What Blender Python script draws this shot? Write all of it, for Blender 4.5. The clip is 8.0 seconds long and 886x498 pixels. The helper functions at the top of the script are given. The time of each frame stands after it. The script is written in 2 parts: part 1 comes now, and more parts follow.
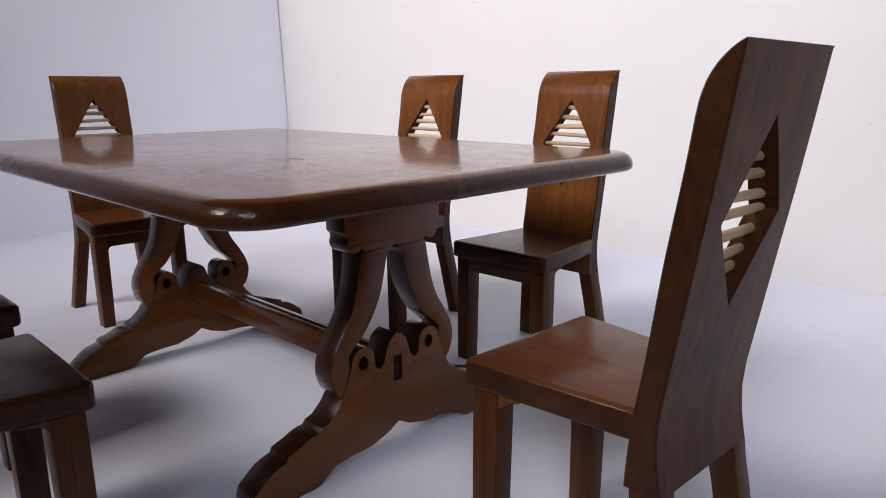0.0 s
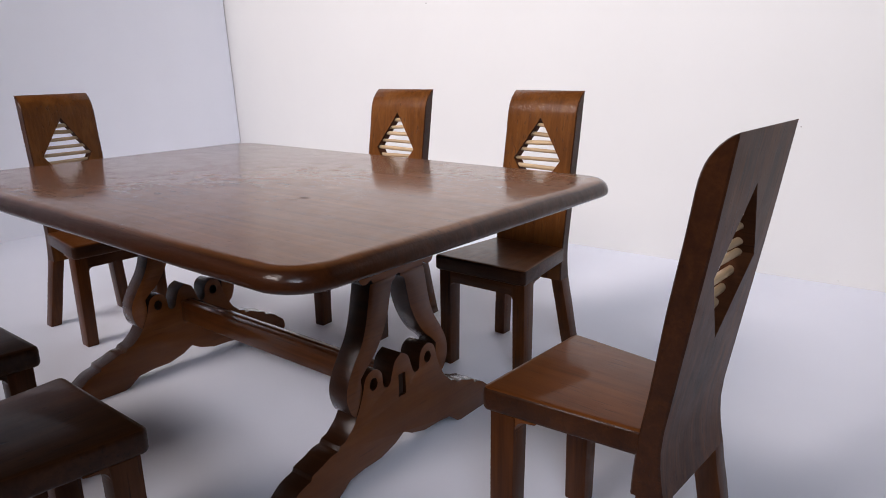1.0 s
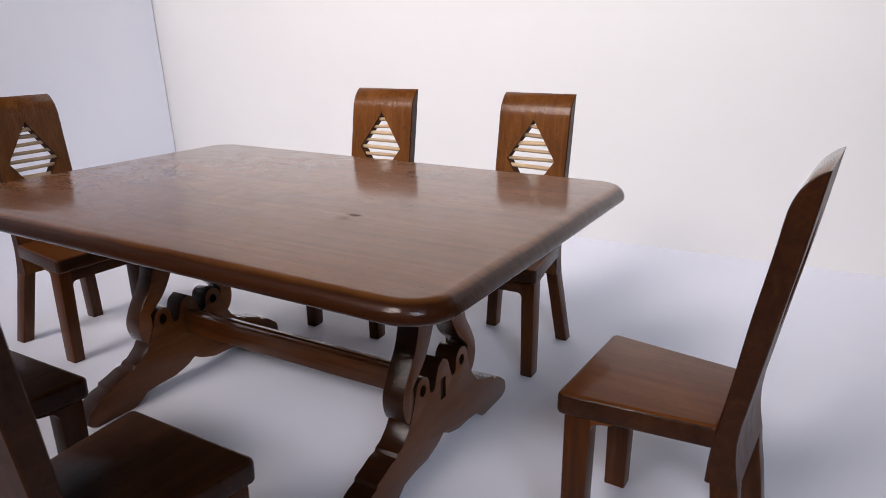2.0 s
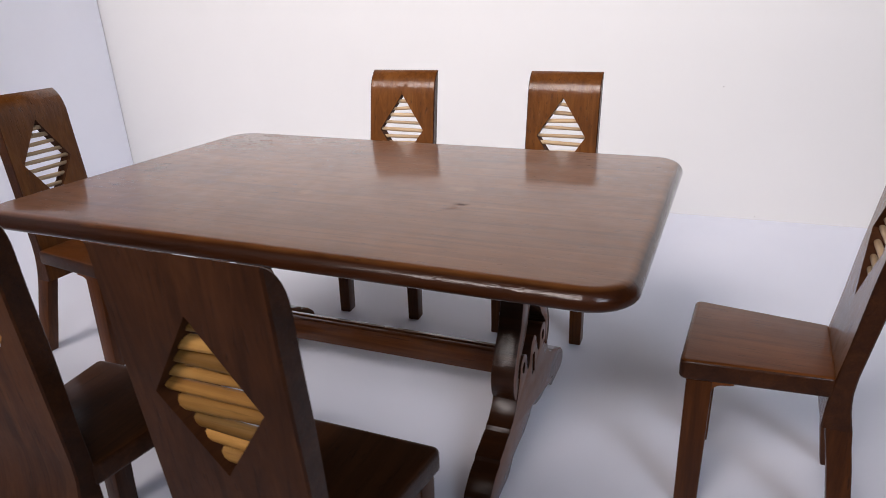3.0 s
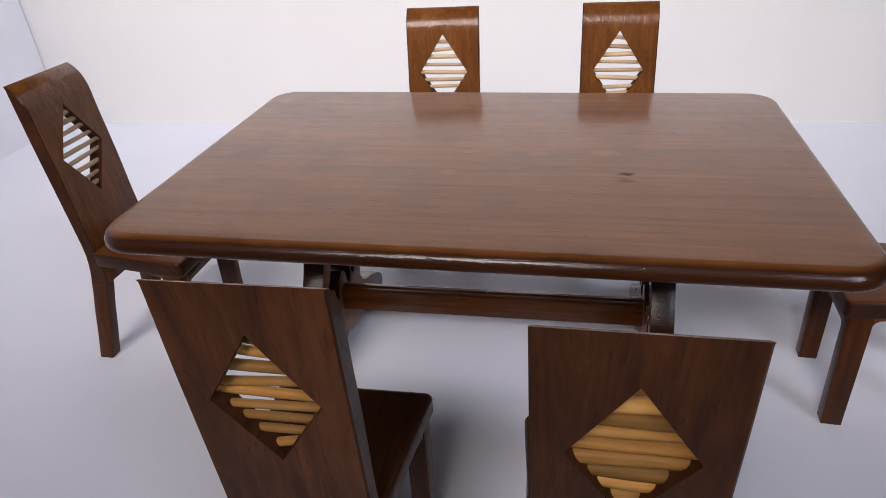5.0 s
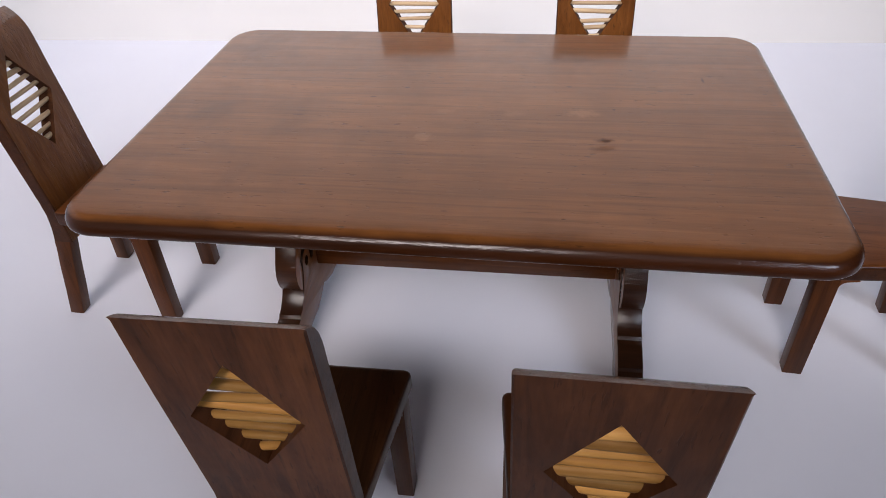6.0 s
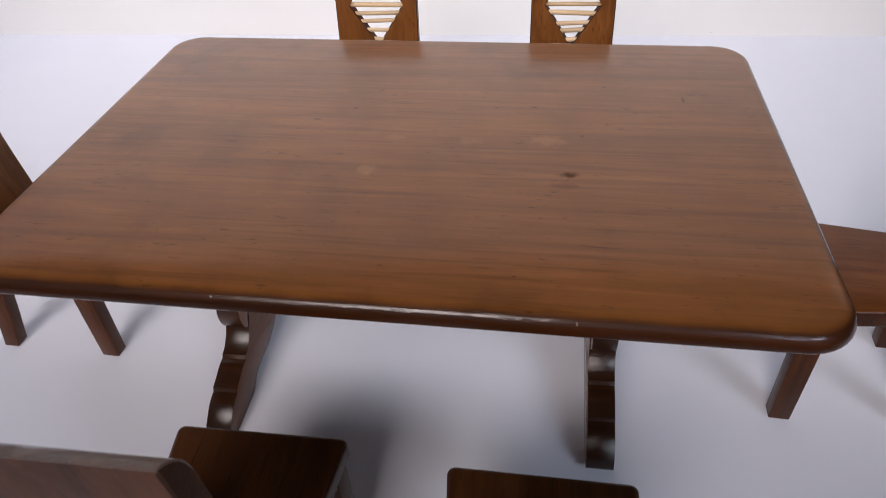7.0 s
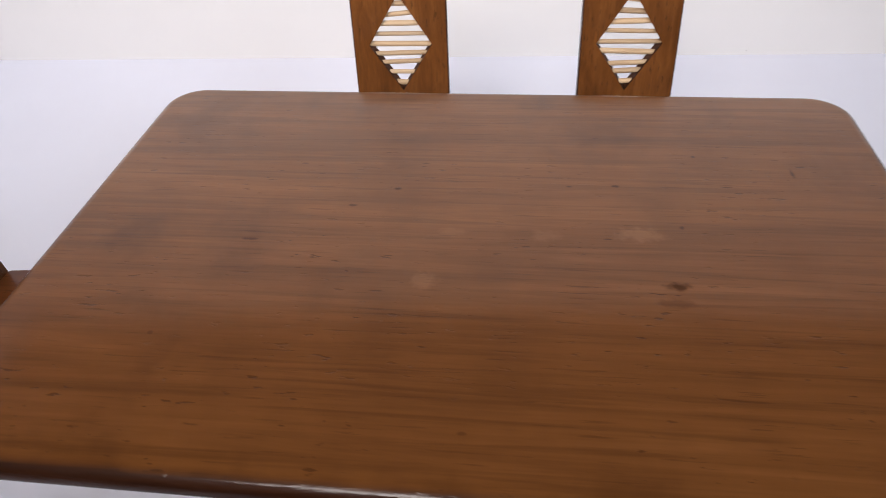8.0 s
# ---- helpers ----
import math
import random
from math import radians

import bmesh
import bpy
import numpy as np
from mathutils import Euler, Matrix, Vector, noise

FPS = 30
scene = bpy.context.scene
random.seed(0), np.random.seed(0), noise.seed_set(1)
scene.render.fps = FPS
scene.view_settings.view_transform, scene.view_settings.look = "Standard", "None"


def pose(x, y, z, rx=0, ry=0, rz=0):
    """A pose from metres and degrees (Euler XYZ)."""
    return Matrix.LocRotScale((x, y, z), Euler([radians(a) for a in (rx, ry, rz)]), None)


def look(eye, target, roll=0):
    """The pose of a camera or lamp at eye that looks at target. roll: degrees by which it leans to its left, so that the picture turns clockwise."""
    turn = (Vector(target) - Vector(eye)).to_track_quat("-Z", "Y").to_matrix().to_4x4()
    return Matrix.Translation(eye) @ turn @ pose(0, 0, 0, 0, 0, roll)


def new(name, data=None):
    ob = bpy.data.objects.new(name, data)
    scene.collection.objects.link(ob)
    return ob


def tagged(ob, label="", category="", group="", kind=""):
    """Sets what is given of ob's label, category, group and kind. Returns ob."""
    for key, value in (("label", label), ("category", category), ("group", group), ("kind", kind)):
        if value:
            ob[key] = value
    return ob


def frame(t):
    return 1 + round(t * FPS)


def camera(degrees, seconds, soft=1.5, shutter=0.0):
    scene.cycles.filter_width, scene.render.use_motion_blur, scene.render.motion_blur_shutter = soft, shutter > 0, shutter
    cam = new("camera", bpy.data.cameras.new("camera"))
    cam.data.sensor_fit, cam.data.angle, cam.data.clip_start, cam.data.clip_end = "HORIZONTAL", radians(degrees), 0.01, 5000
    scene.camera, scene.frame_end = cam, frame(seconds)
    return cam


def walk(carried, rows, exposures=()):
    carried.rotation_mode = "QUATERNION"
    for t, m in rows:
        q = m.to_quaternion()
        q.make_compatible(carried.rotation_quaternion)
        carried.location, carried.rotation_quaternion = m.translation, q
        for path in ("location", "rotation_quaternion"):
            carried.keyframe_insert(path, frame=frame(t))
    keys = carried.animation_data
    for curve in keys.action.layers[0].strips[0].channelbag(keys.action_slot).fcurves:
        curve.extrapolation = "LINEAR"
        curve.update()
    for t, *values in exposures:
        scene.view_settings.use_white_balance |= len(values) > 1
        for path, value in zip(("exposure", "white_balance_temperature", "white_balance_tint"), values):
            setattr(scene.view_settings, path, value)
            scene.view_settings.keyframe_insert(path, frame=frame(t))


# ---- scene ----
cam = camera(65.28, 8.0, soft=0.5, shutter=0.2)
EXPOSURES = [(0.0, -0.20, 6600, 18), (3.0, -0.16, 6650, 18), (4.5, -0.18, 6600, 18), (6.0, 0.01, 6600, 18), (8.0, -0.08, 6650, 17)]
# seconds, eye and a point ahead of it in centimetres, lean
PATH = [
    (0, (24.964, -23.599, 12.831), (11.412, -9.596, 8.328), -0.29),
    (0.5, (25.005, -25.439, 13.778), (12.015, -10.950, 9.160), 0.39),
    (1, (24.321, -26.212, 15.176), (12.258, -11.138, 9.956), -0.92),
    (1.5, (22.599, -27.680, 16.343), (11.791, -11.787, 10.811), -0.72),
    (3, (14.048, -33.394, 17.941), (6.942, -16.031, 11.012), -1.53),
    (3.5, (10.315, -34.424, 19.192), (4.644, -16.699, 11.865), -2.37),
    (4, (7.056, -35.039, 19.599), (2.568, -17.373, 11.367), -2.66),
    (4.5, (4.406, -34.851, 20.033), (0.296, -17.378, 11.214), -3.38),
    (6, (3.025, -32.635, 23.028), (0.451, -17.123, 10.669), -2.87),
    (6.5, (3.211, -31.070, 23.456), (0.645, -16.151, 10.385), -3.06),
    (7, (4.387, -28.969, 23.075), (1.791, -13.861, 10.229), -3.27),
    (7.5, (4.422, -26.620, 23.441), (2.063, -11.020, 11.151), -3.48),
    (8, (1.247, -23.595, 23.084), (-0.886, -8.566, 10.061), -3.38),
]
walk(cam, [(t, look([c * 0.01 for c in eye], [c * 0.01 for c in target], roll)) for t, eye, target, roll in PATH], EXPOSURES)

# ---------------------------------------------------------------- light
world = bpy.data.worlds.new("world")
scene.world = world
world.use_nodes = True
wn, wl = world.node_tree.nodes, world.node_tree.links
sky = wn.new("ShaderNodeTexSky")
sky.sky_type = "NISHITA"
sky.sun_disc = False
sky.sun_elevation, sky.sun_rotation = radians(40), radians(20)
wl.new(sky.outputs[0], wn["Background"].inputs["Color"])
wn["Background"].inputs["Strength"].default_value = 0.15

# daylight through the two windows of the room behind the camera: x, z and size of each opening, in metres, its watts, where its light falls, its tone and its spread in degrees
WINDOW_Y = -1.05
WINDOWS = [(-0.24, 1.00, 0.60, 0.60, 3.4, (-0.07, 0.27, 0.28), (1.0, 0.955, 0.905), 55), (0.86, 0.96, 0.60, 0.60, 2.05, (-0.10, 0.25, 0.35), (0.75, 0.865, 1.0), 52)]
for x, z, width, height, watts, aim, tone, spread in WINDOWS:
    lamp = new("window_light", bpy.data.lights.new("window_light", "AREA"))
    lamp.data.shape, lamp.data.size, lamp.data.size_y = "RECTANGLE", width, height
    lamp.data.energy, lamp.data.color = watts, tone
    lamp.data.spread = radians(spread)
    lamp.matrix_world = look((x, WINDOW_Y - 0.02, z), aim)


# ---------------------------------------------------------------- materials
class Nodes:
    """Short hand for building a material's node tree."""

    def __init__(self, name, rough=0.5):
        self.mat = bpy.data.materials.new(name)
        self.mat.use_nodes = True
        self.n, self.l = self.mat.node_tree.nodes, self.mat.node_tree.links
        self.bsdf = self.n["Principled BSDF"]
        self.bsdf.inputs["Roughness"].default_value = rough

    def put(self, kind, **values):
        node = self.n.new("ShaderNode" + kind)
        for key, value in values.items():
            socket = node.inputs[key.replace("_", " ")]
            if isinstance(value, bpy.types.NodeSocket):
                self.l.new(value, socket)
            else:
                socket.default_value = value
        return node

    def math(self, op, a, b=0.0, clamp=False):
        node = self.n.new("ShaderNodeMath")
        node.operation, node.use_clamp = op, clamp
        for i, value in enumerate((a, b)):
            if isinstance(value, bpy.types.NodeSocket):
                self.l.new(value, node.inputs[i])
            else:
                node.inputs[i].default_value = value
        return node.outputs[0]

    def ramp(self, fac, stops):
        node = self.n.new("ShaderNodeValToRGB")
        node.color_ramp.elements[0].position = stops[0][0]
        node.color_ramp.elements[-1].position = stops[-1][0]
        for pos, _ in stops[1:-1]:
            node.color_ramp.elements.new(pos)
        for element, (_, colour) in zip(node.color_ramp.elements, stops):
            element.color = (*colour, 1) if len(colour) == 3 else colour
        self.l.new(fac, node.inputs[0])
        return node.outputs[0]

    def mix(self, fac, a, b, blend="MIX"):
        node = self.n.new("ShaderNodeMix")
        node.data_type, node.blend_type = "RGBA", blend
        for socket, value in ((node.inputs[0], fac), (node.inputs[6], a), (node.inputs[7], b)):
            if isinstance(value, bpy.types.NodeSocket):
                self.l.new(value, socket)
            else:
                socket.default_value = (*value, 1) if isinstance(value, tuple) else value
        return node.outputs[2]

    def bump(self, height, strength, distance):
        node = self.put("Bump", Height=height, Strength=strength, Distance=distance)
        self.l.new(node.outputs[0], self.bsdf.inputs["Normal"])


def stretch(axis, along, across):
    """Noise scale per axis for a grain that runs along one axis."""
    return tuple(along if i == axis else across for i in range(3))


def wood(name, dark, mid, light, axis, rough=0.42, coat=0.6, coat_rough=0.07, pore=0.6, wave=0.0, spots=(), relief=0.28, even=0.24, groove=0.0, coat_ior=1.32, pits=0.0, rim_tone=None, patchy=0.0, band=0.25, speckle=0.0, vary=0.4):
    """Lacquered wood with a grain along one axis of the thing, dark pores, blotches and a hand-applied lacquer."""
    m = Nodes(name, rough)
    where = m.n.new("ShaderNodeTexCoord").outputs["Object"]
    luck = m.n.new("ShaderNodeObjectInfo").outputs["Random"]
    shift = m.put("VectorMath")
    shift.operation = "ADD"
    m.l.new(where, shift.inputs[0])
    lot = m.put("CombineXYZ", X=m.math("MULTIPLY", luck, 3.1), Y=m.math("MULTIPLY", luck, 7.7), Z=m.math("MULTIPLY", luck, 5.3))
    m.l.new(lot.outputs[0], shift.inputs[1])
    at = shift.outputs[0]

    def grain(along, across, detail, rough_=0.6, bend=0.0):
        place = m.put("Mapping", Vector=at, Scale=stretch(axis, along, across))
        return m.put("TexNoise", Vector=place.outputs[0], Scale=1.0, Detail=detail, Roughness=rough_, Distortion=bend).outputs["Fac"]

    broad = grain(6, 52, 4, 0.6, 0.6)
    fine = grain(55, 1000, 4, 0.65)
    blot = m.put("TexNoise", Vector=at, Scale=38.0, Detail=3.0, Roughness=0.55).outputs["Fac"]
    streak = grain(9, 150, 4, 0.6, 1.0)
    tone = m.math("ADD", m.math("MULTIPLY", broad, 0.34), m.math("ADD", m.math("MULTIPLY", streak, 0.46), m.math("MULTIPLY", fine, 0.20)))
    colour = m.ramp(tone, [(0.50 - even, dark), (0.50, mid), (0.50 + even, light)])
    colour = m.mix(m.math("MULTIPLY", m.math("SUBTRACT", blot, 0.45, True), 1.2, True), colour, dark, "MIX")
    pores = grain(55, 1150, 2, 0.5)
    thick = m.put("TexNoise", Vector=at, Scale=70.0, Detail=2.0).outputs["Fac"]
    dash = m.math("MULTIPLY", m.math("MULTIPLY", m.math("SUBTRACT", pores, 0.63, True), 24.0, True), m.math("MULTIPLY", m.math("SUBTRACT", thick, 0.36, True), 3.2, True))
    dash = m.math("MULTIPLY", dash, pore)
    bands = grain(9, 310, 3, 0.55, 0.7)
    colour = m.mix(m.math("MULTIPLY", m.math("MULTIPLY", m.math("SUBTRACT", bands, 0.53, True), 7.0, True), band), colour, dark)
    colour = m.mix(dash, colour, tuple(c * 0.45 for c in dark))
    dent = 0.0
    if pits:
        dent = m.math("MULTIPLY", m.math("SUBTRACT", grain(200, 760, 2, 0.5), 0.655, True), 16.0, True)
        spread = m.put("TexNoise", Vector=at, Scale=45.0, Detail=2.0).outputs["Fac"]
        dent = m.math("MULTIPLY", dent, m.math("MULTIPLY", m.math("SUBTRACT", spread, 0.42, True), 5.0, True))
        colour = m.mix(m.math("MULTIPLY", dent, 0.6), colour, tuple(c * 0.45 for c in dark))
    edge = None
    # faces tilted away from level take the rim colour, with a blotchy border
    if rim_tone:
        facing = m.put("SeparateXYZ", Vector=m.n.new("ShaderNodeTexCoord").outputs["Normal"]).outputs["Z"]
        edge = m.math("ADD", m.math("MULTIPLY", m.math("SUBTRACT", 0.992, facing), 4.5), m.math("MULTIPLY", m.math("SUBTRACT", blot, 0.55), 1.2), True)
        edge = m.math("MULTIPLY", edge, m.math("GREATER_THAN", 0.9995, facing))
        colour = m.mix(edge, colour, m.ramp(tone, [(0.3, tuple(c * 0.35 for c in rim_tone)), (0.5, rim_tone), (0.75, tuple(c * 1.9 for c in rim_tone))]))
    worn = 0.0  # dark knocks have lost their lacquer
    rag = m.put("TexNoise", Vector=where, Scale=420.0, Detail=3.0).outputs["Fac"]
    for (x, y, rx, ry, strength, tint) in spots:
        place = m.put("Mapping", Vector=where, Location=(-x / rx, -y / ry, 0.0), Scale=(1 / rx, 1 / ry, 0.0))
        far = m.n.new("ShaderNodeVectorMath")
        far.operation = "LENGTH"
        m.l.new(place.outputs[0], far.inputs[0])
        inside = m.math("SUBTRACT", m.math("ADD", 1.0, m.math("MULTIPLY", m.math("SUBTRACT", rag, 0.5), 1.6)), far.outputs["Value"], True)
        mark = m.math("MULTIPLY", m.math("MULTIPLY", inside, 1.8, True), strength)
        colour = m.mix(mark, colour, tint)
        if max(tint) < 0.06:
            worn = m.math("ADD", worn, mark, True)
    value = m.math("ADD", 1.0 - vary / 2, m.math("MULTIPLY", luck, vary))
    tint = m.put("HueSaturation", Color=colour, Value=value)
    m.l.new(tint.outputs[0], m.bsdf.inputs["Base Color"])
    smear = m.put("TexNoise", Vector=at, Scale=160.0, Detail=4.0, Roughness=0.6).outputs["Fac"]
    m.l.new(m.math("ADD", rough - 0.09, m.math("MULTIPLY", smear, 0.2)), m.bsdf.inputs["Roughness"])
    m.bsdf.inputs["Coat Weight"].default_value = coat
    if patchy:
        haze = m.put("TexNoise", Vector=at, Scale=95.0, Detail=6.0, Roughness=0.65, Distortion=0.4).outputs["Fac"]
        left = m.math("SUBTRACT", coat, m.math("MULTIPLY", m.math("SUBTRACT", haze, 0.42, True), patchy * 4.0), True)
        m.l.new(m.math("SUBTRACT", left, m.math("MULTIPLY", worn, 1.3), True), m.bsdf.inputs["Coat Weight"])
    m.bsdf.inputs["Specular IOR Level"].default_value = 0.12
    m.bsdf.inputs["Coat IOR"].default_value = coat_ior
    gloss = m.math("ADD", coat_rough - 0.04, m.math("MULTIPLY", smear, 0.08))
    if edge:
        gloss = m.math("SUBTRACT", gloss, m.math("MULTIPLY", edge, coat_rough * 0.6))
    m.l.new(gloss, m.bsdf.inputs["Coat Roughness"])
    ripple = m.put("TexNoise", Vector=at, Scale=120.0, Detail=2.0, Roughness=0.5).outputs["Fac"]
    if edge:
        ripple = m.math("ADD", ripple, m.math("MULTIPLY", m.math("MULTIPLY", grain(60, 500, 3, 0.6, 0.5), edge), 7.0))
    if speckle:
        nicks = m.math("MULTIPLY", m.put("TexNoise", Vector=at, Scale=2300.0, Detail=2.0, Roughness=0.6).outputs["Fac"], speckle)
        ripple = m.math("ADD", ripple, m.math("MULTIPLY", nicks, edge) if edge else nicks)
    if pits:
        ripple = m.math("SUBTRACT", ripple, m.math("MULTIPLY", dent, pits))
    if groove:
        ribs = grain(30, 420, 3, 0.6, 0.4)
        ripple = m.math("ADD", ripple, m.math("MULTIPLY", ribs, groove))
    height = m.math("ADD", m.math("MULTIPLY", fine, 0.35), m.math("SUBTRACT", m.math("MULTIPLY", ripple, 0.5 + wave), dash))
    m.bump(height, relief, 0.0004)
    m.l.new(m.n["Bump"].outputs[0], m.bsdf.inputs["Coat Normal"])
    return m.mat


def card(name, colour, speck):
    """Matt white card with faint cloudy toning, fibre and a few dark specks."""
    m = Nodes(name, 0.62)
    where = m.n.new("ShaderNodeTexCoord").outputs["Object"]
    cloud = m.put("TexNoise", Vector=where, Scale=6.0, Detail=4.0, Roughness=0.6).outputs["Fac"]
    tone = m.ramp(cloud, [(0.3, tuple(c * 0.955 for c in colour)), (0.7, colour)])
    dots = m.put("TexVoronoi", Vector=where, Scale=9.0, Randomness=1.0)
    sizes = m.put("TexNoise", Vector=where, Scale=31.0, Detail=1.0).outputs["Fac"]
    dot = m.math("LESS_THAN", dots.outputs["Distance"], m.math("MULTIPLY", m.math("SUBTRACT", sizes, 0.45, True), speck))
    m.l.new(m.mix(m.math("MULTIPLY", dot, 0.55), tone, (0.18, 0.16, 0.15)), m.bsdf.inputs["Base Color"])
    fibre = m.put("TexNoise", Vector=where, Scale=900.0, Detail=3.0, Roughness=0.7).outputs["Fac"]
    m.bump(fibre, 0.12, 0.0002)
    m.bsdf.inputs["Specular IOR Level"].default_value = 0.3
    return m.mat


TEAK = dict(dark=(0.078, 0.0268, 0.0062), mid=(0.164, 0.0588, 0.0144), light=(0.242, 0.0935, 0.0260))
DARK = dict(dark=(0.021, 0.0063, 0.0019), mid=(0.066, 0.0215, 0.0068), light=(0.124, 0.0455, 0.0150))
RED = dict(dark=(0.020, 0.0052, 0.0011), mid=(0.078, 0.0222, 0.0045), light=(0.150, 0.0480, 0.0105))
HONEY = dict(dark=(0.046, 0.0138, 0.0030), mid=(0.138, 0.0460, 0.0098), light=(0.225, 0.0860, 0.0220))
RUST = dict(dark=(0.058, 0.0160, 0.0030), mid=(0.150, 0.0450, 0.0092), light=(0.235, 0.0800, 0.0190))
SAWN = dict(dark=(0.009, 0.0027, 0.0009), mid=(0.030, 0.0086, 0.0022), light=(0.066, 0.0210, 0.0054))
CM = 0.01
INK, SMUDGE, PALE = (0.030, 0.010, 0.003), (0.045, 0.016, 0.005), (0.34, 0.165, 0.070)
TABLE_SPOTS = (
    (0.0533, -0.0203, 0.0039, 0.0017, 0.76, INK), (0.0520, -0.0264, 0.0056, 0.0019, 0.36, SMUDGE), (0.0947, 0.0319, 0.0008, 0.0026, 0.76, INK),
    (-0.0256, 0.0194, 0.0015, 0.0008, 0.76, INK), (0.0412, 0.0232, 0.0013, 0.0008, 0.76, INK), (0.0273, 0.0225, 0.0014, 0.0007, 0.71, INK),
    (0.0578, 0.0039, 0.0008, 0.0010, 0.71, INK), (0.0667, 0.0402, 0.0009, 0.0010, 0.71, INK), (0.0017, -0.0679, 0.0014, 0.0006, 0.36, INK),
    (-0.0644, -0.0068, 0.0026, 0.0007, 0.61, INK), (-0.0445, -0.0138, 0.0014, 0.0006, 0.61, INK), (-0.0376, 0.0103, 0.0016, 0.0007, 0.61, INK), (-0.0784, -0.0440, 0.0008, 0.0007, 0.36, INK),
    (0.0460, 0.0002, 0.0078, 0.0034, 0.26, PALE), (-0.0123, -0.0215, 0.0042, 0.0040, 0.20, PALE), (0.0194, -0.0011, 0.0050, 0.0030, 0.14, PALE), (-0.0062, -0.0010, 0.0040, 0.0025, 0.14, PALE),
)
m_top = wood("lacquered_tabletop_wood", **TEAK, axis=0, rough=0.42, coat=1.0, coat_rough=0.115, pore=0.38, wave=0.3, relief=0.09, even=0.29, band=0.44, groove=0.6, pits=16.0, spots=TABLE_SPOTS, coat_ior=1.31, rim_tone=(0.034, 0.0090, 0.0020), patchy=0.16, speckle=1.2)
m_sawn = wood("dark_sawn_edge_wood", dark=(0.013, 0.0038, 0.0011), mid=(0.042, 0.0122, 0.0030), light=(0.085, 0.0270, 0.0066), axis=0, rough=0.5, coat=0.45, coat_rough=0.12, relief=0.38, groove=1.1)
m_sawn_gloss = wood("dark_lacquered_trestle_edge", **SAWN, axis=0, rough=0.4, coat=1.0, coat_rough=0.05, relief=0.3, groove=0.6, coat_ior=1.40, speckle=1.6)
m_trestle = wood("lacquered_trestle_wood", **RUST, axis=1, rough=0.40, coat=0.8, coat_rough=0.08, relief=0.15, even=0.36, band=0.12, pore=0.4)
m_beam = wood("lacquered_beam_wood", **RED, axis=0, rough=0.36, coat=1.0, coat_rough=0.05)
m_stick = wood("bamboo_stick", dark=(0.16, 0.064, 0.014), mid=(0.40, 0.195, 0.050), light=(0.60, 0.360, 0.125), axis=0, rough=0.45, coat=0.1, coat_rough=0.25, pore=0.3, vary=0.9)
m_pale_stick = wood("pale_bamboo_stick", dark=(0.28, 0.165, 0.085), mid=(0.56, 0.395, 0.235), light=(0.70, 0.540, 0.370), axis=0, rough=0.45, coat=0.1, coat_rough=0.25, pore=0.3)


def chair_woods(name, edges, boards, seat, stick, label):
    """The lacquered woods of the lit or the shaded chairs: boards across, legs upright, seat, front and rear of the
    back panel.
    """
    return dict(label=label, stick=stick, x=wood(name + "_across", **edges, axis=0, coat=0.35, coat_rough=0.10), z=wood(name + "_upright", **edges, axis=2, coat=0.35, coat_rough=0.10), y=wood(name + "_seat", **seat, axis=1, rough=0.42, coat=0.45, coat_rough=0.10, relief=0.10, even=0.31, pits=5.0),
                back=wood(name + "_back_panel", **boards, axis=2, rough=0.36, coat=0.8, coat_rough=0.07, relief=0.65, groove=1.8, speckle=0.2),
                rear=wood(name + "_panel_rear", **edges, axis=2, rough=0.5, coat=0.3, coat_rough=0.24, relief=0.2, groove=0.45, band=0.5))


# one chair wood in two tones: near pair darkened for shade, others lightened
lit_woods = chair_woods("lit_woods", RED, HONEY, RUST, m_pale_stick, "honey-brown lacquered wooden miniature chair with diamond-slatted back on white card")
shaded_woods = chair_woods("shaded_woods", DARK, DARK, DARK, m_stick, "dark brown wooden miniature chair with diamond-slatted back, shade in its colour, on white card")
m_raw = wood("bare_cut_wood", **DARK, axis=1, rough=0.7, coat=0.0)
m_dark = wood("dark_hole_wood", dark=(0.012, 0.006, 0.004), mid=(0.02, 0.010, 0.006), light=(0.03, 0.015, 0.008), axis=2, coat=0.0, rough=0.6)
m_floor = card("white_floor_card", (0.81, 0.825, 0.91), 0.012)
# unseen room: blue paint to cool the shade, dark front wall to cut bounce
m_room = card("unseen_blue_fill_paint", (0.15, 0.19, 0.32), 0.0)
m_dim = card("unseen_dark_wall_paint", (0.07, 0.07, 0.08), 0.0)
m_wall = card("white_wall_card", (0.68, 0.667, 0.65), 0.02)
m_side = card("bluish_white_side_card", (0.89, 0.885, 0.93), 0.01)


# ---------------------------------------------------------------- shaping helpers (all in centimetres)
def part(name, bm, material, parent=None, label="", smooth=True, sawn=None, sawn_wood=None):
    """Links a bmesh drawn in centimetres as one mesh object under a thing or a part; sawn: the axis of its flat sides,
    whose edges get a darker wood.
    """
    bmesh.ops.recalc_face_normals(bm, faces=bm.faces)
    if sawn is not None:
        for f in bm.faces:
            f.normal_update()
            f.material_index = int(abs(f.normal[sawn]) < 0.6)
    for v in bm.verts:
        v.co *= CM
    mesh = bpy.data.meshes.new(name)
    bm.to_mesh(mesh)
    bm.free()
    if smooth:
        mesh.shade_smooth()
        mesh.set_sharp_from_angle(angle=radians(38))
    mesh.materials.append(material)
    if sawn is not None:
        mesh.materials.append(sawn_wood or m_sawn)
    ob = new(name, mesh)
    if parent:
        ob.parent = parent
    return tagged(ob, label)


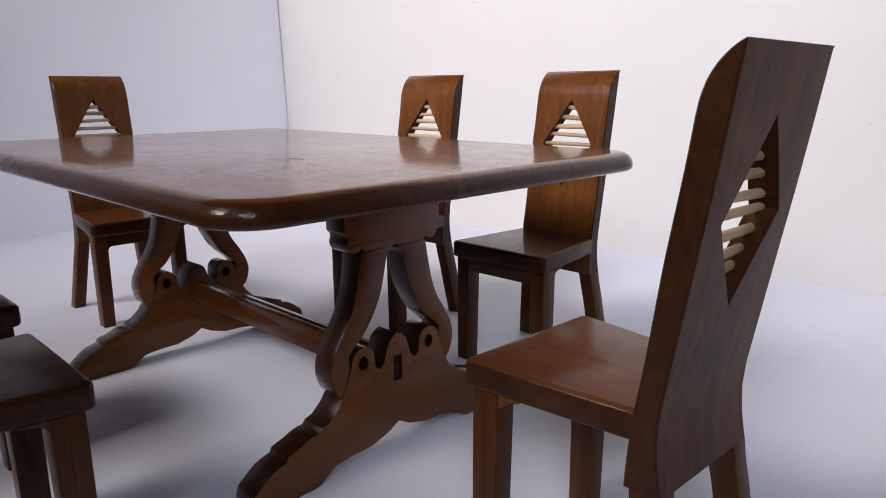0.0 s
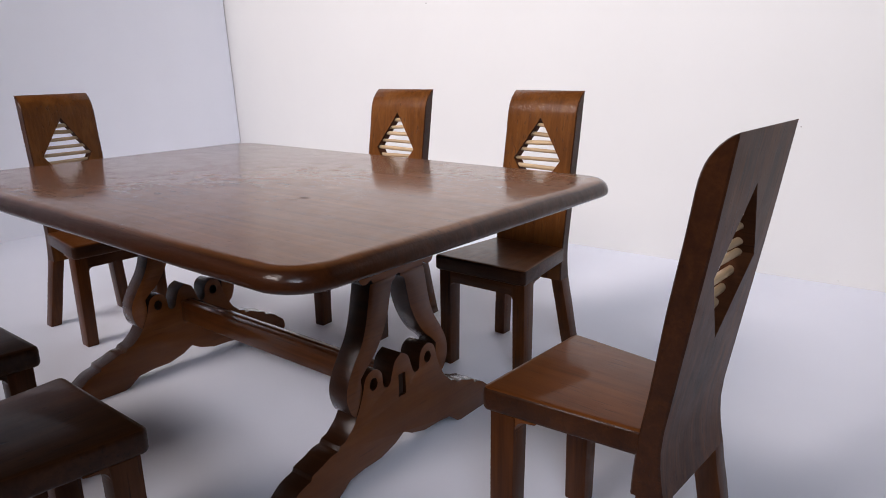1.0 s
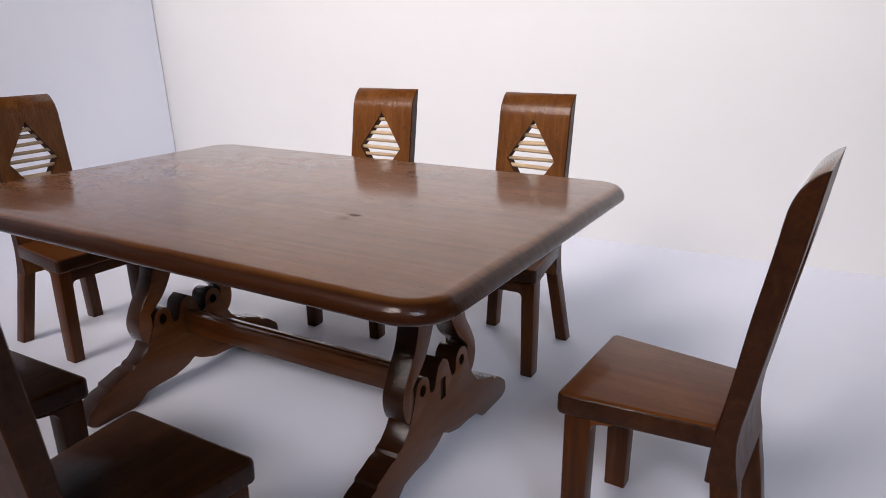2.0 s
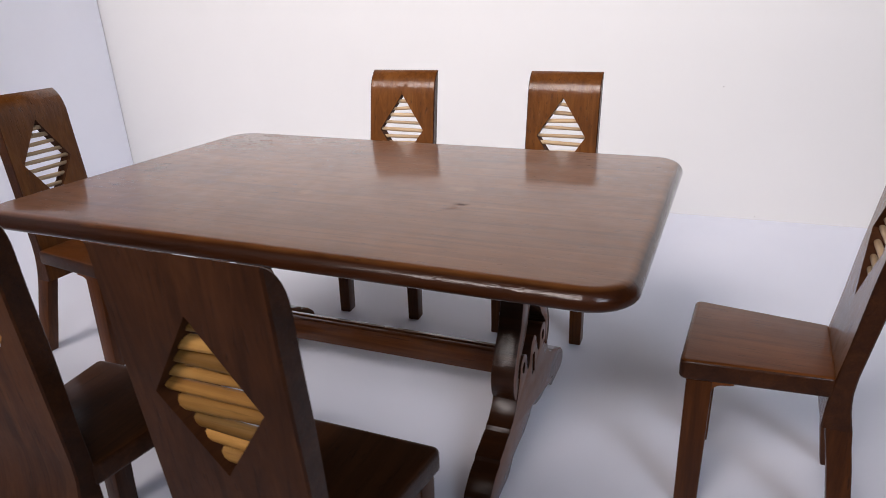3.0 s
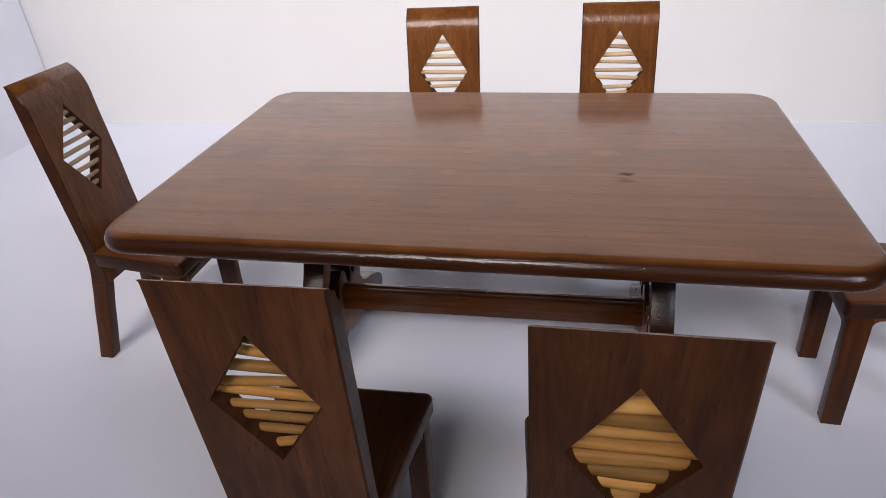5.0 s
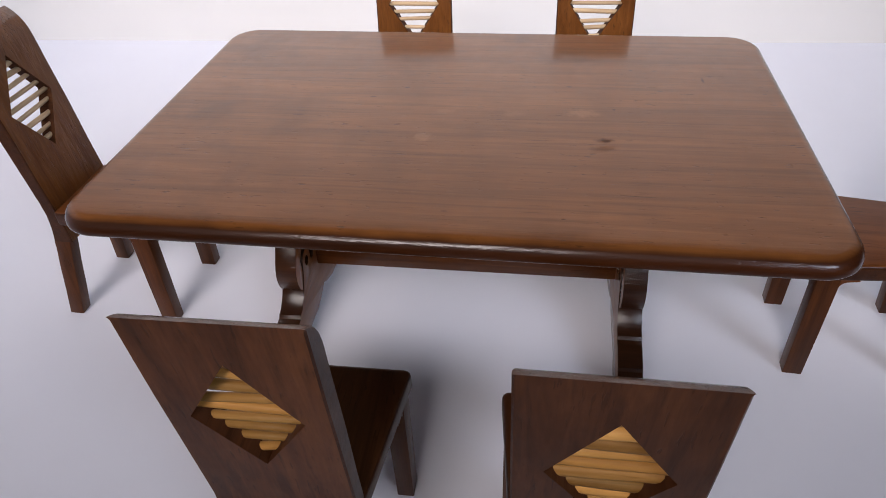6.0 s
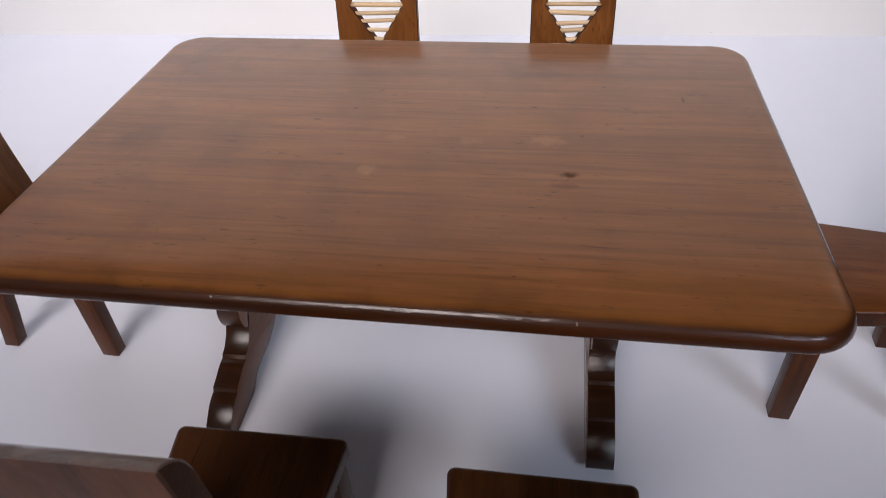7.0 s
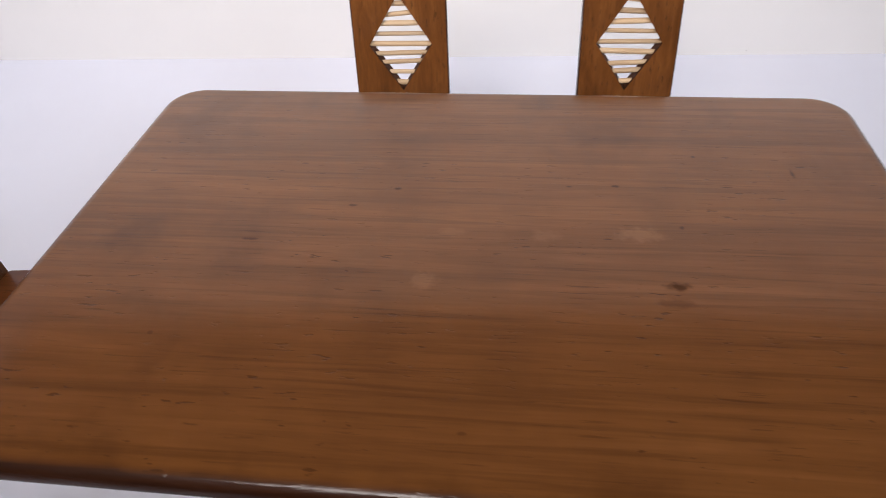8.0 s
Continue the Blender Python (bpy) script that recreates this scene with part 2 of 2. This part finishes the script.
def glide(points, steps=6, closed=False):
    """A smooth curve through the points."""
    pts = [Vector(p) for p in points]
    out, n = [], len(pts)
    for i in range(n if closed else n - 1):
        a, b, c, d = (pts[(i + k) % n] if closed else pts[min(max(i + k, 0), n - 1)] for k in (-1, 0, 1, 2))
        for s in range(steps):
            t = s / steps
            out.append(0.5 * (2 * b + (c - a) * t + (2 * a - 5 * b + 4 * c - d) * t * t + (3 * b - a - 3 * c + d) * t ** 3))
    if not closed:
        out.append(pts[-1])
    return [(p.x, p.y) for p in out]


def arc(cx, cy, r, a0, a1, n=8):
    return [(cx + r * math.cos(radians(a0 + (a1 - a0) * i / n)), cy + r * math.sin(radians(a0 + (a1 - a0) * i / n))) for i in range(n + 1)]


def prism(outline, lo, hi, axis="z", edge=0.05, segments=2):
    """A plate with the given outline, from lo to hi along an axis, with rounded edges. axis x: outline is (y, z); axis y: (x, z); axis z: (x, y)."""
    outline = [p for i, p in enumerate(outline) if math.dist(p, outline[i - 1]) > 1e-4]
    bm = bmesh.new()

    def at(p, d):
        return {"x": (d, p[0], p[1]), "y": (p[0], d, p[1]), "z": (p[0], p[1], d)}[axis]

    a = [bm.verts.new(at(p, lo)) for p in outline]
    b = [bm.verts.new(at(p, hi)) for p in outline]
    caps = [bm.faces.new(a), bm.faces.new(b[::-1])]
    n = len(outline)
    for i in range(n):
        bm.faces.new((a[i], b[i], b[(i + 1) % n], a[(i + 1) % n]))
    bmesh.ops.recalc_face_normals(bm, faces=bm.faces)
    if edge:
        rim = {e for f in caps for e in f.edges}
        rim |= {e for e in bm.edges if len(e.link_faces) == 2 and e not in rim and e.calc_face_angle(0) > radians(40)}
        bmesh.ops.bevel(bm, geom=list(rim), offset=edge, segments=segments, profile=0.5, affect="EDGES", clamp_overlap=True)
    return bm


def loft(rings, edge=0.0):
    """A closed solid through rings of equal length."""
    bm = bmesh.new()
    rows = [[bm.verts.new(p) for p in ring] for ring in rings]
    n = len(rows[0])
    for r, s in zip(rows, rows[1:]):
        for i in range(n):
            bm.faces.new((r[i], r[(i + 1) % n], s[(i + 1) % n], s[i]))
    bm.faces.new(rows[0][::-1])
    bm.faces.new(rows[-1])
    bmesh.ops.recalc_face_normals(bm, faces=bm.faces)
    if edge:
        sharp = [e for e in bm.edges if e.calc_face_angle(0) > radians(40)]
        bmesh.ops.bevel(bm, geom=sharp, offset=edge, segments=2, profile=0.5, affect="EDGES", clamp_overlap=True)
    return bm


def carve(bm, cutters):
    """Takes the cutters (bmeshes) out of a bmesh and returns the rest."""
    def mesh_of(b):
        me = bpy.data.meshes.new("carving")
        b.to_mesh(me)
        b.free()
        return new("carving", me)

    ob = mesh_of(bm)
    tools = [mesh_of(c) for c in cutters]
    for tool in tools:
        mod = ob.modifiers.new("cut", "BOOLEAN")
        mod.object, mod.operation, mod.solver = tool, "DIFFERENCE", "EXACT"
    out = bmesh.new()
    out.from_object(ob, bpy.context.evaluated_depsgraph_get())
    for o in (ob, *tools):
        me = o.data
        bpy.data.objects.remove(o)
        bpy.data.meshes.remove(me)
    return out


def thing(name, label, category, group="", m=None):
    ob = tagged(new(name), label, category, group)
    if m is not None:
        ob.matrix_world = m
    return ob


# ---------------------------------------------------------------- the white card set
def card_sheet(name, outline, lo, hi, axis, material, label):
    ob = part(name, prism(outline, lo, hi, axis, 0.0), material, None, label, smooth=False)
    return tagged(ob, kind="structure")


floor = card_sheet("floor", [(-62, -85), (75, -85), (75, 26.6), (-62, 26.6)], -0.4, 0.0, "z", m_floor, "smooth white card floor under the furniture")
back = card_sheet("wall_north", [(-53, 0.0), (75, 0.0), (75, 48), (-53, 48)], 0.0, 0.4, "y", m_wall, "upright white card behind the furniture")
back.matrix_world = pose(0, 0.2535, 0, 0, 0, 1.4)
side = card_sheet("wall_west", [(-45, 0.0), (24.17, 0.0), (24.17, 42), (-45, 42)], -0.4, 0.0, "x", m_side, "bluish white side card leaning slightly outward")
side.matrix_world = pose(-0.4512, 0, 0, 0, -2.9, 3.5)
for x, z, r in ((13.88, 10.58, 0.035), (17.3, 0.3, 0.028), (-18.1, 20.35, 0.045)):
    part("speck", prism(arc(x, z, r, 0, 324, 9), -0.01, 0.01, "y", 0.0), m_raw, back, "tiny dark speck")

# unseen plain room, added to close the place and set the bounce light: front wall with the two window openings, other
# walls, ceiling
X0, X1, Y0, Y1, TOPZ = -190.0, 190.0, WINDOW_Y * 100, 150.0, 235.0
card_sheet("ground", [(X0, Y0), (X1, Y0), (X1, Y1), (X0, Y1)], -6.0, -0.5, "z", m_room, "unseen plain blue-grey room surface")
card_sheet("ceiling", [(X0, Y0), (X1, Y0), (X1, Y1), (X0, Y1)], TOPZ, TOPZ + 8, "z", m_room, "unseen plain dim ceiling of the room")
card_sheet("wall_room_west", [(Y0, -6), (Y1, -6), (Y1, TOPZ), (Y0, TOPZ)], X0 - 10, X0, "x", m_room, "unseen plain dim room wall")
card_sheet("wall_room_east", [(Y0, -6), (Y1, -6), (Y1, TOPZ), (Y0, TOPZ)], X1, X1 + 10, "x", m_room, "unseen plain dim room wall")
card_sheet("wall_room_north", [(X0, -6), (X1, -6), (X1, TOPZ), (X0, TOPZ)], Y1, Y1 + 10, "y", m_room, "unseen plain dim room wall")
holes = [prism([((x - w / 2) * 100, (z - h / 2) * 100), ((x + w / 2) * 100, (z - h / 2) * 100), ((x + w / 2) * 100, (z + h / 2) * 100), ((x - w / 2) * 100, (z + h / 2) * 100)], Y0 - 20, Y0 + 10, "y", 0.0) for x, z, w, h, *_ in WINDOWS]
front_wall = part("wall_room_south", carve(prism([(X0, -6), (X1, -6), (X1, TOPZ), (X0, TOPZ)], Y0 - 10, Y0, "y", 0.0), holes), m_dim, None, "unseen dark room wall with two window openings", smooth=False)
tagged(front_wall, kind="structure")


# ---------------------------------------------------------------- the chair
def build_chair(m, lean, woods, thick, loose, wide=2.05, skew=0.0, tall=0.0, seat_top=5.86, seed=5):
    """A small solid chair: front at y = 0, back towards +y, standing on z = 0."""
    chair = thing("chair", woods["label"], "chair", "chairs round the table", m)

    front_face = glide([(4.42, 4.1), (4.46, 4.9), (4.55, 5.85), (4.76, 7.3), (5.00, 9.3), (5.27, 11.1), (5.39, 12.0), (5.46, 12.5), (5.59, 12.92), (5.81, 13.26), (6.07, 13.50), (6.28, 13.60)], 8)
    back_face = glide([(5.37, 4.1), (5.22, 4.9), (5.17, 5.85), (5.37, 7.3), (5.67, 9.3), (5.94, 11.1), (6.29, 13.70)], 8)

    front_face = [(y + lean * max(z - 5.0, 0) / 8.7, z) for y, z in front_face]
    back_face = [(y + lean * max(z - 5.0, 0) / 8.7, z) for y, z in back_face]

    def face_y(curve, z):
        for (y0, z0), (y1, z1) in zip(curve, curve[1:]):
            if z0 <= z <= z1:
                return y0 + (y1 - y0) * (z - z0) / (z1 - z0)
        return curve[-1][0] if z > curve[-1][1] else curve[0][0]

    LOW, MID, HIGH, HALF = 8.16, 10.17, 12.26, 1.38

    def raised(z):
        return z + max(z - 5.8, 0) * tall

    def half_width(z):
        return wide

    def gap(z):
        if z <= LOW or z >= HIGH:
            return 0.0
        return HALF * ((z - LOW) / (MID - LOW) if z < MID else (HIGH - z) / (HIGH - MID))

    zs = [4.15, 4.5, 4.85, 5.15, 5.6, 6.2, 6.9, 7.6, LOW, 8.7, 9.2, 9.65, MID, 10.6, 11.1, 11.6, 12.0, HIGH, 12.5, 12.7, 12.9, 13.05, 13.18, 13.29, 13.38, 13.45, 13.51, 13.56, 13.60]
    bm = bmesh.new()
    # each row: outer left, inner left, inner right, outer right; front and back
    rows = []
    for z in zs:
        w, g, yf, yb = half_width(z), gap(z), face_y(front_face, z), face_y(back_face, z)
        r = min(0.05, (yb - yf) * 0.3)
        row = {}
        row["fl"] = [bm.verts.new((-w, yf + r, z)), bm.verts.new((-w + r, yf, z))]
        row["fr"] = [bm.verts.new((w - r, yf, z)), bm.verts.new((w, yf + r, z))]
        row["bl"] = [bm.verts.new((-w, yb - r, z)), bm.verts.new((-w + r, yb, z))]
        row["br"] = [bm.verts.new((w - r, yb, z)), bm.verts.new((w, yb - r, z))]
        if g > 0:
            row["fg"] = [bm.verts.new((-g, yf, z)), bm.verts.new((g, yf, z))]
            row["bg"] = [bm.verts.new((-g, yb, z)), bm.verts.new((g, yb, z))]
        else:
            f, b = bm.verts.new((0, yf, z)), bm.verts.new((0, yb, z))
            row["fg"], row["bg"] = [f, f], [b, b]
        rows.append((g, row))
    top = []

    def quad(*vs):
        vs = [v for i, v in enumerate(vs) if v not in vs[:i]]
        if len(vs) > 2:
            return bm.faces.new(vs)

    for (g0, p), (g1, q) in zip(rows, rows[1:]):
        for k, s in (("f", 1), ("b", -1)):
            quad(p[k + "l"][0], p[k + "l"][1], q[k + "l"][1], q[k + "l"][0]).material_index = 3
            quad(p[k + "l"][1], p[k + "g"][0], q[k + "g"][0], q[k + "l"][1]).material_index = 0 if k == "f" else 2
            quad(p[k + "g"][1], p[k + "r"][0], q[k + "r"][0], q[k + "g"][1]).material_index = 0 if k == "f" else 2
            quad(p[k + "r"][0], p[k + "r"][1], q[k + "r"][1], q[k + "r"][0]).material_index = 3
        quad(p["fl"][0], p["bl"][0], q["bl"][0], q["fl"][0]).material_index = 3
        quad(p["fr"][1], p["br"][1], q["br"][1], q["fr"][1]).material_index = 3
        if g0 > 0 or g1 > 0:
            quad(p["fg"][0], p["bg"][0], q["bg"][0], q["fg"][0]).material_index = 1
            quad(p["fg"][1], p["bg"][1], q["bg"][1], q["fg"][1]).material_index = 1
    for row in (rows[0][1], rows[-1][1]):
        quad(row["fl"][0], row["fl"][1], row["fg"][0], row["fr"][0], row["fr"][1], row["br"][1], row["br"][0], row["bg"][0], row["bl"][1], row["bl"][0])
    slope = math.tan(radians(skew))
    for v in bm.verts:
        v.co.x += max(v.co.z - 5.0, 0) * slope
        v.co.z = raised(v.co.z)
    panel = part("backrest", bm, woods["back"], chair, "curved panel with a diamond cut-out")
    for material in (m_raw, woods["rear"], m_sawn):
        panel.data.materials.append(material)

    # bamboo sticks across the diamond opening
    luck = random.Random(seed)
    for i in range(9):
        z = LOW + 0.30 + i * 0.425 + luck.uniform(-0.05, 0.05)
        g = max(gap(z - 0.08), gap(z + 0.08), 0.12) + 0.10
        r = thick * luck.uniform(0.88, 1.14)
        y = face_y(front_face, z) * 0.6 + face_y(back_face, z) * 0.4
        tilt = luck.uniform(-loose, loose)
        ring = [(math.cos(a * math.tau / 10), math.sin(a * math.tau / 10)) for a in range(10)]
        middle = (z - 5.0) * slope
        rings = [[(x + middle, y + r * k * c, raised(z) + tilt * x / max(g, 0.4) + r * k * s) for c, s in ring] for x, k in ((-g, 0.6), (-g + 0.06, 1), (0, 1.04), (g - 0.06, 1), (g, 0.6))]
        part("slat", loft(rings), woods["stick"], chair, "round bamboo stick")

    under = seat_top - 0.76
    # seat: a thick slab with a rounded front, narrowing to the back
    seat = [(-2.10, 4.66)] + arc(-2.40, 0.10, 0.24, 180, 270, 5) + arc(2.40, 0.10, 0.24, 270, 360, 5) + [(2.10, 4.66)]
    part("seat", prism(seat, seat_top - 0.76, seat_top, "z", 0.16, 4), woods["y"], chair, sawn=2)

    # front legs, rear legs that bend backwards
    for s in (-1, 1):
        rings = []
        for z, x0, x1, y0, y1 in ((0.0, 1.88, 2.50, 0.13, 0.92), (2.6, 1.85, 2.51, 0.12, 0.95), (under + 0.02, 1.82, 2.50, 0.12, 0.98)):
            rings.append([(s * x0, y0, z), (s * x1, y0, z), (s * x1, y1, z), (s * x0, y1, z)])
        part("front_leg", loft(rings, 0.05), woods["z"], chair)
        rings = []
        for z, yc, d in ((0.0, 5.53, 0.36), (1.4, 5.33, 0.37), (2.8, 5.16, 0.38), (3.6, 5.03, 0.385), (4.16, 4.965, 0.395), (4.5, 4.92, 0.30)):
            out = wide - 0.004 + max(4.16 - z, 0) * 0.12
            rings.append([(s * (out - 0.64), yc - d, z), (s * out, yc - d, z), (s * out, yc + d, z), (s * (out - 0.64), yc + d, z)])
        part("rear_leg", loft(rings, 0.05), woods["z"], chair)

    # front rail and rounded brackets behind the front legs
    front_rail = [(-1.84, under + 0.03), (-1.84, under - 0.86)] + arc(-1.59, under - 0.86, 0.25, 180, 90, 5) + arc(1.59, under - 0.86, 0.25, 90, 0, 5) + [(1.84, under - 0.86), (1.84, under + 0.03)]
    part("front_rail", prism(front_rail, 0.14, 0.74, "y", 0.03), woods["x"], chair)
    for s in (-1, 1):
        bracket = [(0.93, under + 0.03), (0.93, under - 0.54)] + arc(1.33, under - 0.42, 0.36, 190, 95, 6) + [(1.65, under), (1.65, under + 0.03)]
        bm = prism(bracket, -0.28, 0.28, "x", 0.03)
        for v in bm.verts:
            v.co.x += s * 2.17
        part("bracket", bm, woods["y"], chair)
    return chair


def at_cm(x, y, turn):
    return pose(x * CM, y * CM, 0, 0, 0, turn)


# six hand-made chairs: place and turn, lit or shaded woods, radius and looseness of the sticks, then the lean, width,
# skew and growth of the back panel and the seat height
for place, woods, (thick, loose), lean, wide, skew, tall, seat_top, seed in (
        ((5.73, -0.26, 0.5), lit_woods, (0.105, 0.05), 0.20, 2.04, 0.0, 0.008, 5.88, 5),
        ((-3.74, -0.39, 4.3), lit_woods, (0.105, 0.05), 0.21, 2.07, 0.0, 0.003, 5.88, 8),
        ((13.84, -8.50, -93.0), lit_woods, (0.105, 0.05), 0.19, 2.09, 1.7, 0.010, 6.02, 3),
        ((-13.63, -8.00, 88.5), lit_woods, (0.105, 0.05), 0.0, 2.01, 0.0, 0.012, 5.90, 6),
        ((-3.37, -17.65, 180.4), shaded_woods, (0.125, 0.11), -0.20, 2.04, -0.6, 0.023, 5.84, 9),
        ((4.94, -18.21, 179.5), shaded_woods, (0.165, 0.05), -0.19, 2.08, 0.3, 0.0, 5.80, 5)):
    build_chair(at_cm(*place), lean, woods, thick, loose, wide, skew, tall, seat_top, seed)


# ---------------------------------------------------------------- the trestle table
TABLE_Y = -8.32
table = thing("table", "brown lacquered wooden miniature trestle table on white card", "table", m=at_cm(0.04, TABLE_Y, 0))

# tabletop: rounded corners and a bullnose edge, rounder above than below
HX, HY, R, TOP, THICK, UPPER = 12.54, 8.42, 1.45, 10.59, 0.68, 0.48
rings = []
for i in range(17):
    a = -90 + 180 * i / 16
    inset = (0.48 if a > 0 else 0.30) * (1 - math.cos(radians(a)))
    z = TOP - UPPER + (UPPER if a > 0 else THICK - UPPER) * math.sin(radians(a))
    ring = []
    for cx, cy, a0 in ((HX - R, HY - R, 0), (-HX + R, HY - R, 90), (-HX + R, -HY + R, 180), (HX - R, -HY + R, 270)):
        ring += [(x, y, z) for x, y in arc(cx, cy, R - inset, a0, a0 + 90, 10)]
    rings.append(ring)
top = loft(rings)
bmesh.ops.rotate(top, verts=top.verts, cent=(0, 0, 0), matrix=Matrix.Rotation(radians(-0.6), 3, "Z"))
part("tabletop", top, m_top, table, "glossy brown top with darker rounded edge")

# one side of the trestle outline, mirrored about the middle: foot with a lobed crest
LOWER = 0.955
foot_low = [(0.0, 1.15), (0.5, 0.86), (1.3, 0.62), (2.2, 0.60), (2.95, 0.50), (3.5, 0.06), (3.75, 0.0), (5.6, 0.0)]
foot_tip = glide([(5.6, 0.0), (6.03, 0.25), (5.94, 0.76)], 4)[1:] + [(5.36, 1.24), (5.10, 1.36), (4.75, 1.45)]
foot_top = [(4.70, 1.62)] + glide([(4.20, 1.78), (3.80, 1.95), (3.45, 1.98)], 3) + [(3.36, 2.14), (3.08, 2.22), (2.66, 2.62), (2.52, 2.85)]
crest = glide([(2.52, 2.85), (2.30, 3.3), (2.12, 3.75), (2.02, 4.15)], 3)[1:] + arc(1.55, 4.05, 0.48, 12, 175, 9) + arc(0.84, 3.72, 0.20, 350, 200, 5) + glide([(0.52, 4.05), (0.36, 4.45), (0.0, 4.68)], 4)
side_half = foot_low[1:] + foot_tip + foot_top + crest
foot_outline = [(0.0, 1.15)] + side_half + [(-u, z) for u, z in side_half[::-1][1:]]
inner = glide([(0.12, 7.86), (0.34, 7.70), (0.48, 7.10), (0.66, 6.40), (0.98, 5.70), (1.40, 5.08), (1.85, 4.66), (2.14, 4.36)], 5)
outer = glide([(2.40, 2.85), (2.70, 3.15), (2.88, 3.75), (2.80, 4.35), (2.45, 5.05), (2.02, 5.75), (1.78, 6.45), (1.62, 7.20), (1.48, 7.95)], 5)
leg_outline = inner + [(2.10, 3.9), (2.20, 3.4)] + outer + [(0.12, 7.99)]
block = [(2.15, 10.22), (2.15, 8.75), (2.02, 8.62)] + arc(1.72, 8.32, 0.34, 30, -110, 6) + [(1.45, 8.12), (1.35, 7.96)]
block_outline = block + [(0.14, 7.97), (0.0, 8.02), (-0.14, 7.97)] + [(-u, z) for u, z in block[::-1]]


def across(outline, off):
    return [(u + off, z * LOWER) for u, z in outline]


for s in (-1, 1):
    trestle = tagged(new("trestle"), "carved lyre-shaped trestle end")
    trestle.parent = table
    lo, hi, off = (6.67, 7.67, 0.20) if s > 0 else (-8.02, -7.02, 0.12)
    cuts = [prism([(u + off + 0.21 * math.cos(k * math.tau / 14), 3.76 + 0.25 * math.sin(k * math.tau / 14)) for k in range(14)], lo - 0.5, hi + 0.5, "x", 0.0) for u in (-1.55, 1.55)]
    cuts.append(prism([(off - 0.20, 2.70), (off + 0.20, 2.70), (off + 0.20, 3.62), (off - 0.20, 3.62)], lo - 0.5, hi + 0.5, "x", 0.0))
    part("trestle_foot", carve(prism(across(foot_outline, off), lo, hi, "x", 0.04), cuts), m_trestle, trestle, sawn=0, sawn_wood=m_sawn_gloss)
    for u in (-1.55, 1.55):
        part("hole_plug", prism([(u + off + 0.24 * math.cos(k * math.tau / 14), 3.76 + 0.28 * math.sin(k * math.tau / 14)) for k in range(14)], lo + 0.3, hi - 0.3, "x", 0.0), m_dark, trestle, "dark dowel hole")
    for k in (-1, 1):
        part("curved_leg", prism([(k * u + off, z * LOWER) for u, z in leg_outline], lo + 0.03, hi - 0.03, "x", 0.04), m_trestle, trestle, sawn=0, sawn_wood=m_sawn_gloss)
    part("top_block", prism(across(block_outline, off), lo, hi, "x", 0.04), m_trestle, trestle, sawn=0, sawn_wood=m_sawn_gloss)
MID_BEAM = 0.15
beam = [(MID_BEAM - 0.36, 2.58), (MID_BEAM + 0.36, 2.58), (MID_BEAM + 0.36, 3.62), (MID_BEAM + 0.10, 3.66), (MID_BEAM + 0.05, 3.58), (MID_BEAM - 0.05, 3.58), (MID_BEAM - 0.10, 3.66), (MID_BEAM - 0.36, 3.62)]
part("stretcher", prism(beam, -7.04, 6.69, "x", 0.03), m_beam, table)
for s in (-1, 1):
    lo, hi = (6.68, 7.60) if s > 0 else (-7.95, -7.03)
    part("tenon", prism([(MID_BEAM - 0.18, 2.73), (MID_BEAM + 0.18, 2.73), (MID_BEAM + 0.18, 3.58), (MID_BEAM - 0.18, 3.58)], lo, hi, "x", 0.02), m_dark, table, "dark end of the stretcher")
